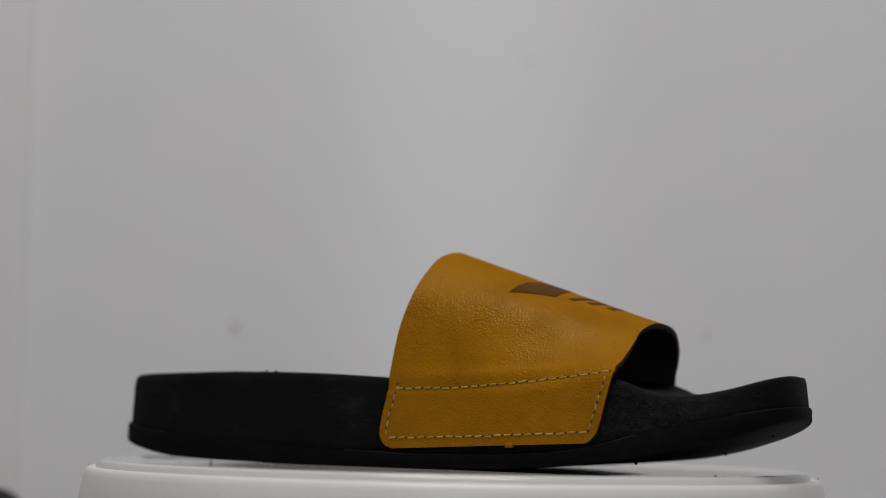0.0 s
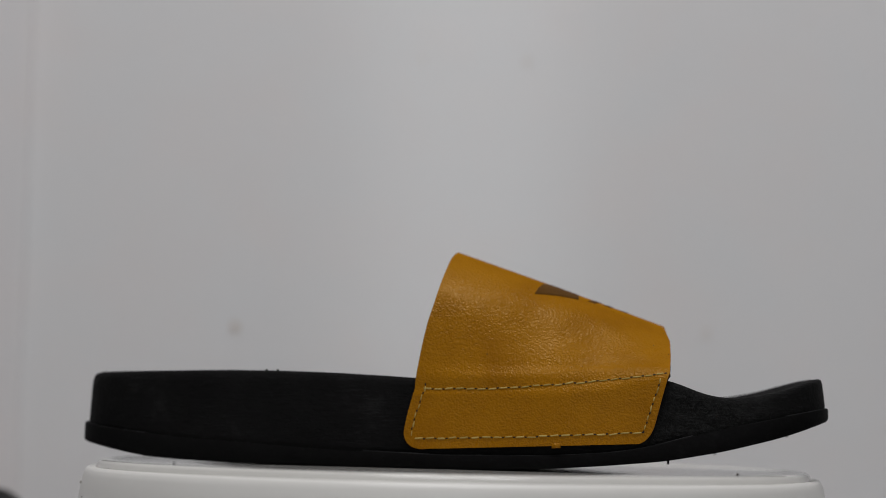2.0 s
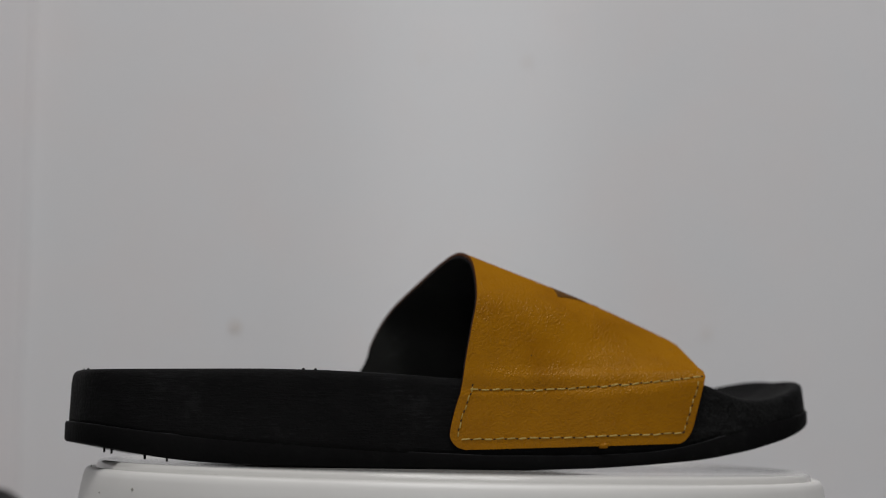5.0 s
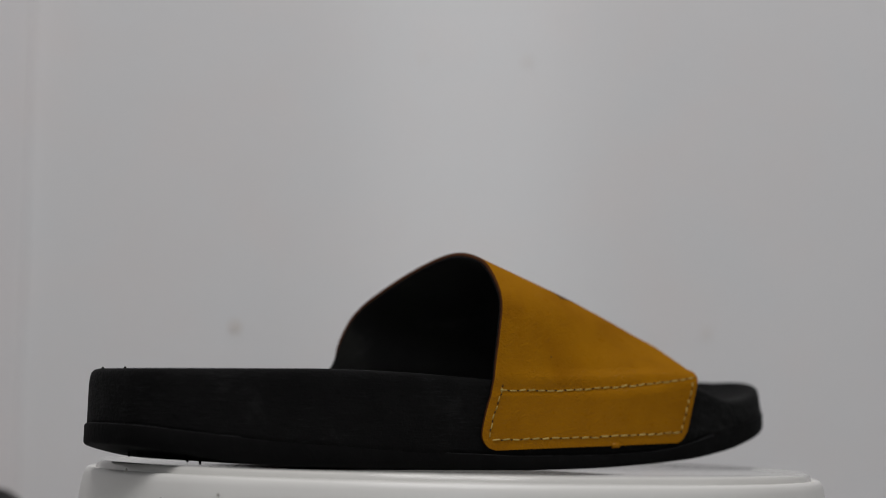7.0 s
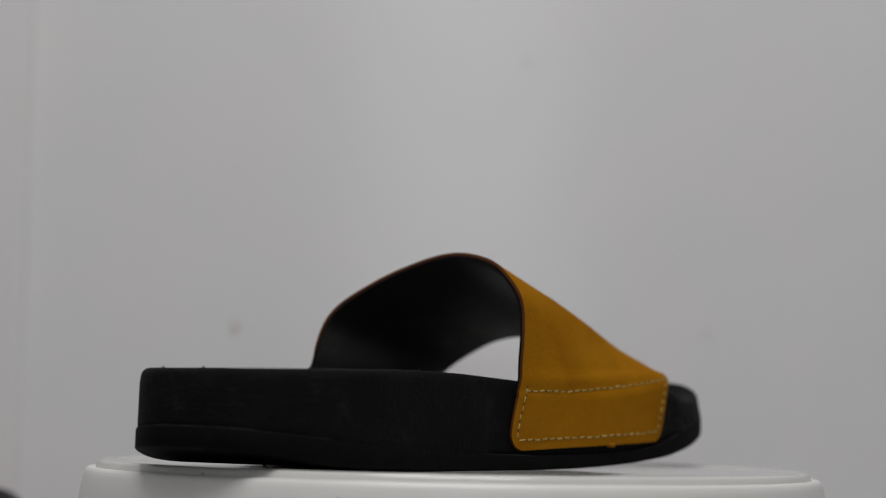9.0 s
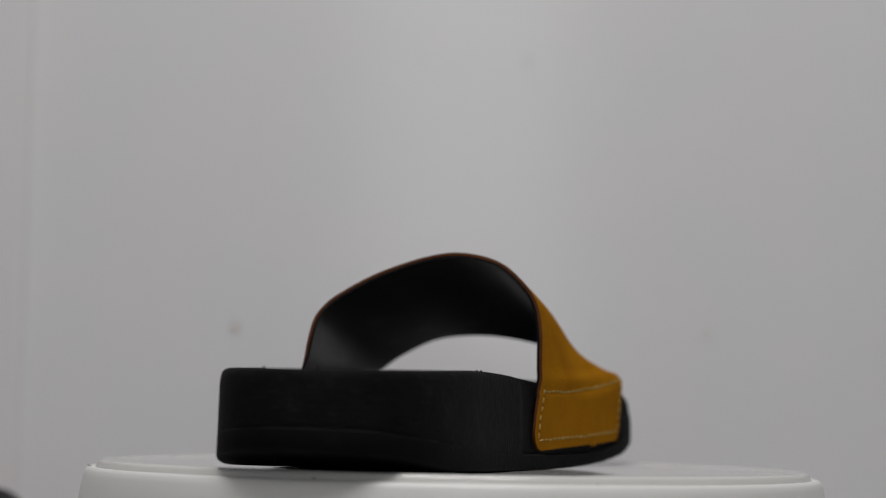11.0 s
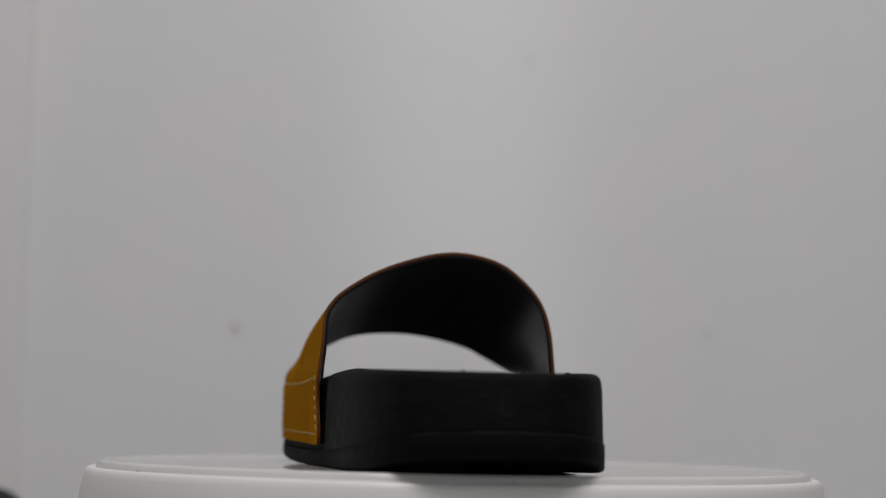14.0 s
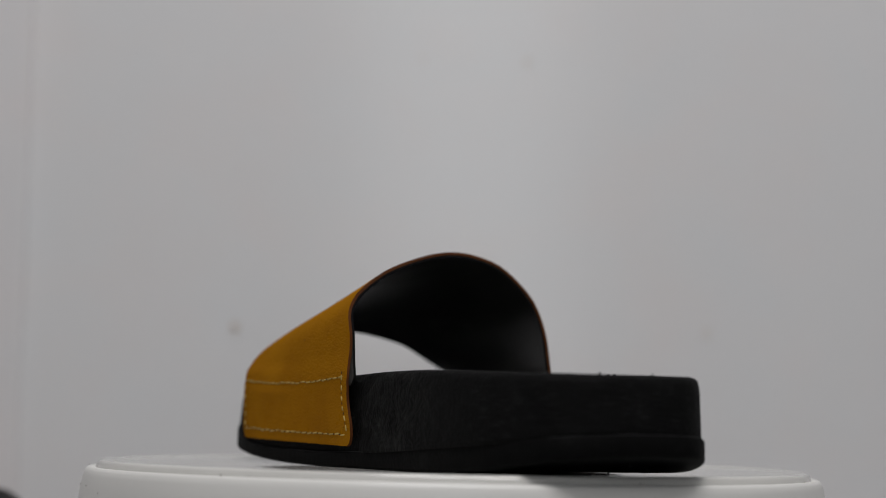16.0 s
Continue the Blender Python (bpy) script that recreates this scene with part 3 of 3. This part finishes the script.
def make_emblem():
    ks = np.linspace(0, 1, 20)
    lo, hi = np.interp(ks, (0, 1), (44.2, 47.2)), np.interp(ks, (0, 0.1, 0.25, 0.5, 0.75, 1), (44.5, 50.3, 53.8, 56.6, 58.2, 59.0))
    uu = 0.402 + 0.190 * ks
    for mirror in (False, True):
        rows = []
        for a, b, u, k in zip(lo, hi, uu, ks):
            row = [(a + (b - a) * q, u - 0.020 * k * q * q) for q in np.linspace(0, 1, 12)]
            rows.append([(120.4 - a_, u_) for a_, u_ in row] if mirror else row)
        surface_patch("emblem_leaf", rows, PRINT, "dark brown printed leaf shape")
    for u0, reach in ((0.640, 11.6), (0.699, 9.4), (0.768, 7.4)):
        ss = np.linspace(60.2 - reach, 60.2 + reach, 24)
        rows = [[(a, u0 + 0.030 * (1 - ((a - 60.2) / 10.6) ** 2) + w) for w in (0.0, 0.016, 0.033)] for a in ss]
        surface_patch("emblem_bar", rows, PRINT, "dark brown printed bar")


make_emblem()


def make_specks():
    """Tiny dark flecks in the hide."""
    for a, u, r in ((30.5, 0.27, 1.0), (44.5, 0.80, 0.8), (27.5, 0.66, 0.7), (36.0, 0.93, 0.9), (88.0, 0.4, 0.8), (14.0, 0.55, 0.6), (44.6, 0.985, 1.6), (43.9, 0.992, 1.2), (33.0, 0.992, 1.0), (52.0, 0.99, 1.2), (20.0, 0.50, 0.5), (N_S - 6.0, 0.93, 1.6), (N_S - 9.0, 0.955, 1.3), (N_S - 5.0, 0.90, 1.1), (N_S - 7.5, 0.05, 0.9)):
        w = 0.0022 * r
        rows = [[(a + 0.16 * r * math.cos(q) * k, u + w * math.sin(q) * k) for q in np.linspace(0, 2 * math.pi, 9)] for k in (0.05, 1.0)]
        surface_patch("dark_fleck", rows, HOLE, "tiny dark fleck in the leather", 0.00006)


make_specks()


def make_tab():
    rows = [[(a, u) for u in np.linspace(0.612, 0.648, 6)] for a in (0.0, 0.8, 1.6)]
    v = []
    for lift in (0.0002, -0.0012):
        for i, row in enumerate(rows):
            for a, u in row:
                p, nn = on_strap(a, u, lift)
                v.append((p[0], p[1], p[2] - 0.0008 + 0.0002 * i))
    f = []
    for i in range(2):
        for j in range(5):
            k = i * 6 + j
            f += [(k, k + 1, k + 7, k + 6), (18 + k, 24 + k, 25 + k, 19 + k)]
    rim = [0, 1, 2, 3, 4, 5, 11, 17, 16, 15, 14, 13, 12, 6]
    f += [(rim[k], rim[(k + 1) % 14], 18 + rim[(k + 1) % 14], 18 + rim[k]) for k in range(14)]
    part("leather_tab", v, f, LEATHER, strap, "small leather tag under the flap edge")


make_tab()


def make_nubs():
    """Moulding sprues: short rubber pegs under the sole and small pips on its upper edge."""
    def peg(r, h):
        n = 7
        return rings([[(r * k * math.cos(2 * math.pi * a / n), r * k * math.sin(2 * math.pi * a / n), z) for a in range(n)] for k, z in ((1.2, 0.001), (1.0, 0.0), (0.95, -h * 0.8), (0.6, -h))])
    v, f = peg(0.00055, 0.0022)
    first = part("sprue_peg", v, f, OUTSOLE, sandal)
    spots = [(-0.1306, 0.0063, 1.0), (-0.1255, 0.0215, 1.0), (-0.1185, -0.0070, 0.9), (-0.1090, 0.0010, 0.8), (0.0801, -0.0201, 1.0), (0.0960, 0.0300, 0.8), (0.1225, 0.0020, 0.5)]
    for k, (x, y, h) in enumerate(spots):
        ob = first if k == 0 else new("sprue_peg", first.data)
        ob.parent = sandal
        ob.matrix_basis = pose(x, y, float(z_bottom(x)), 4 * math.sin(k * 7), 5 * math.cos(k * 5), 0) @ Matrix.Diagonal((0.85, 0.85, h * 0.75, 1))
    v, f = rings([[(r * math.cos(2 * math.pi * a / 8), r * math.sin(2 * math.pi * a / 8), z) for a in range(8)] for r, z in ((0.0009, -0.0006), (0.0007, 0.0002), (0.0005, 0.0007), (0.0002, 0.0009))])
    first = part("edge_pip", v, f, RUBBER, sandal)
    for k, (x, y) in enumerate([(-0.0668, -0.0275), (-0.0625, -0.0278), (-0.1365, 0.022), (-0.1378, 0.0032), (0.1304, -0.0130)]):
        ob = first if k == 0 else new("edge_pip", first.data)
        ob.parent = sandal
        ob.matrix_basis = pose(x, y, float(z_top(x)), 0, 0, 30 * k) @ Matrix.Diagonal((0.75, 0.65, 0.65, 1))


make_nubs()


# ---- small marks and the thing at the table's far corner ----
def blot(name, x, z, r, label, k):
    n = 22
    rng = random.Random(k)
    rad = [r * (1 + rng.uniform(-0.25, 0.25)) for _ in range(n)]
    rad = [(rad[i - 1] + rad[i] + rad[(i + 1) % n]) / 3 for i in range(n)]
    ring = [(x + rad[i] * 0.8 * math.cos(2 * math.pi * i / n), z + rad[i] * 1.1 * math.sin(2 * math.pi * i / n)) for i in range(n)]
    v = [(a, BACK - 0.0006, b) for a, b in ring] + [(a, BACK + 0.002, b) for a, b in ring]
    f = [tuple(range(n)), tuple(range(2 * n - 1, n - 1, -1))] + [(i, (i + 1) % n, n + (i + 1) % n, n + i) for i in range(n)]
    return tagged(part(name, v, f, SPOT if k == 0 else FAINT, smooth=False), label, "stain", group="stains on the wall")


def make_stains():
    """Faint brown marks on the wall behind the table."""
    for k, (x, z, r) in enumerate([(-0.1263, 0.0680, 0.0032), (0.0412, 0.2273, 0.0026), (-0.0200, 0.2277, 0.0018), (0.1480, 0.0700, 0.0030)]):
        blot("wall_stain", x, z, r, "faint brown smudge on the white wall" if k != 2 else "tiny faint brown speck on the white wall", k)


make_stains()


def make_table():
    top = tagged(new("table"), "plain grey laminate table under the turntable", "table")
    v, f = box_mesh(-0.75, 0.75, -1.05, BACK - 0.004, TABLE_Z - 0.03, TABLE_Z)
    part("tabletop", v, f, TABLE, top, smooth=False)
    for x in (-0.70, 0.70):
        for y in (-1.0, BACK - 0.06):
            v, f = box_mesh(x - 0.025, x + 0.025, y - 0.025, y + 0.025, FLOOR_Z, TABLE_Z - 0.03)
            part("leg", v, f, TABLE, top, smooth=False)


make_table()


def make_adapter():
    """A black rounded block at the table's far corner; only its shoulder shows."""
    loops = []
    x0, x1, y0, y1 = -0.300, -0.2055, 0.17, 0.27
    for inset, z in ((0.004, TABLE_Z), (0.0, TABLE_Z + 0.004), (0.0, -0.041), (0.0012, -0.0352), (0.005, -0.0305), (0.0103, -0.0255), (0.016, -0.0220), (0.024, -0.0200)):
        r = 0.014
        pts = []
        for cx, cy, a0 in ((x1 - r, y1 - r, 0), (x0 + r, y1 - r, 90), (x0 + r, y0 + r, 180), (x1 - r, y0 + r, 270)):
            for q in range(7):
                a = math.radians(a0 + 15 * q)
                pts.append((cx + max(0.001, r - inset) * math.cos(a) - math.copysign(max(0, inset - r), cx - (x0 + x1) / 2), cy + max(0.001, r - inset) * math.sin(a) - math.copysign(max(0, inset - r), cy - (y0 + y1) / 2), z))
        loops.append(pts)
    v, f = rings(loops)
    tagged(part("black_block", v, f, DARK), "black rounded plastic block on the grey table", "box")


make_adapter()


def make_dust():
    """Specks of dirt on the turntable's rim and drum."""
    rng = random.Random(11)
    v, f = [], []
    R = 0.1341
    for k in range(20):
        a = rng.uniform(0, 2 * math.pi)
        on_top = rng.random() < 0.55
        r = R + 0.0006 if on_top and rng.random() < 0.5 else R - rng.uniform(0.012, 0.03)
        z = -0.0012 if r > R else 0.0
        size = rng.uniform(0.00025, 0.0006)
        if not on_top:
            z = -rng.uniform(0.007, 0.012)
            r = R + 0.0032 + (-0.0080 - z) * 0.2
        c = Vector((r * math.cos(a), r * math.sin(a), z))
        i = len(v)
        for d in ((1, 0, 0), (0, 1, 0), (-1, 0, 0), (0, -1, 0), (0, 0, 1), (0, 0, -1)):
            v.append(c + Vector(d) * size * rng.uniform(0.6, 1.2))
        for p, q in ((0, 1), (1, 2), (2, 3), (3, 0)):
            f += [(i + p, i + q, i + 4), (i + q, i + p, i + 5)]
    tagged(part("dust_specks", v, f, DUST, turntable, "scattered dust specks"), kind="stuff")


make_dust()


def motions():
    rows = [(k * 0.5, pose(0, 0, 0, 0, 0, -26.5 + 4.5 * k)) for k in range(33)]
    walk(sandal, rows)
    walk(turntable, [(t, pose(-0.0008, 0, 0, 0, 0, 4.5 * k)) for k, (t, _) in enumerate(rows)])


motions()
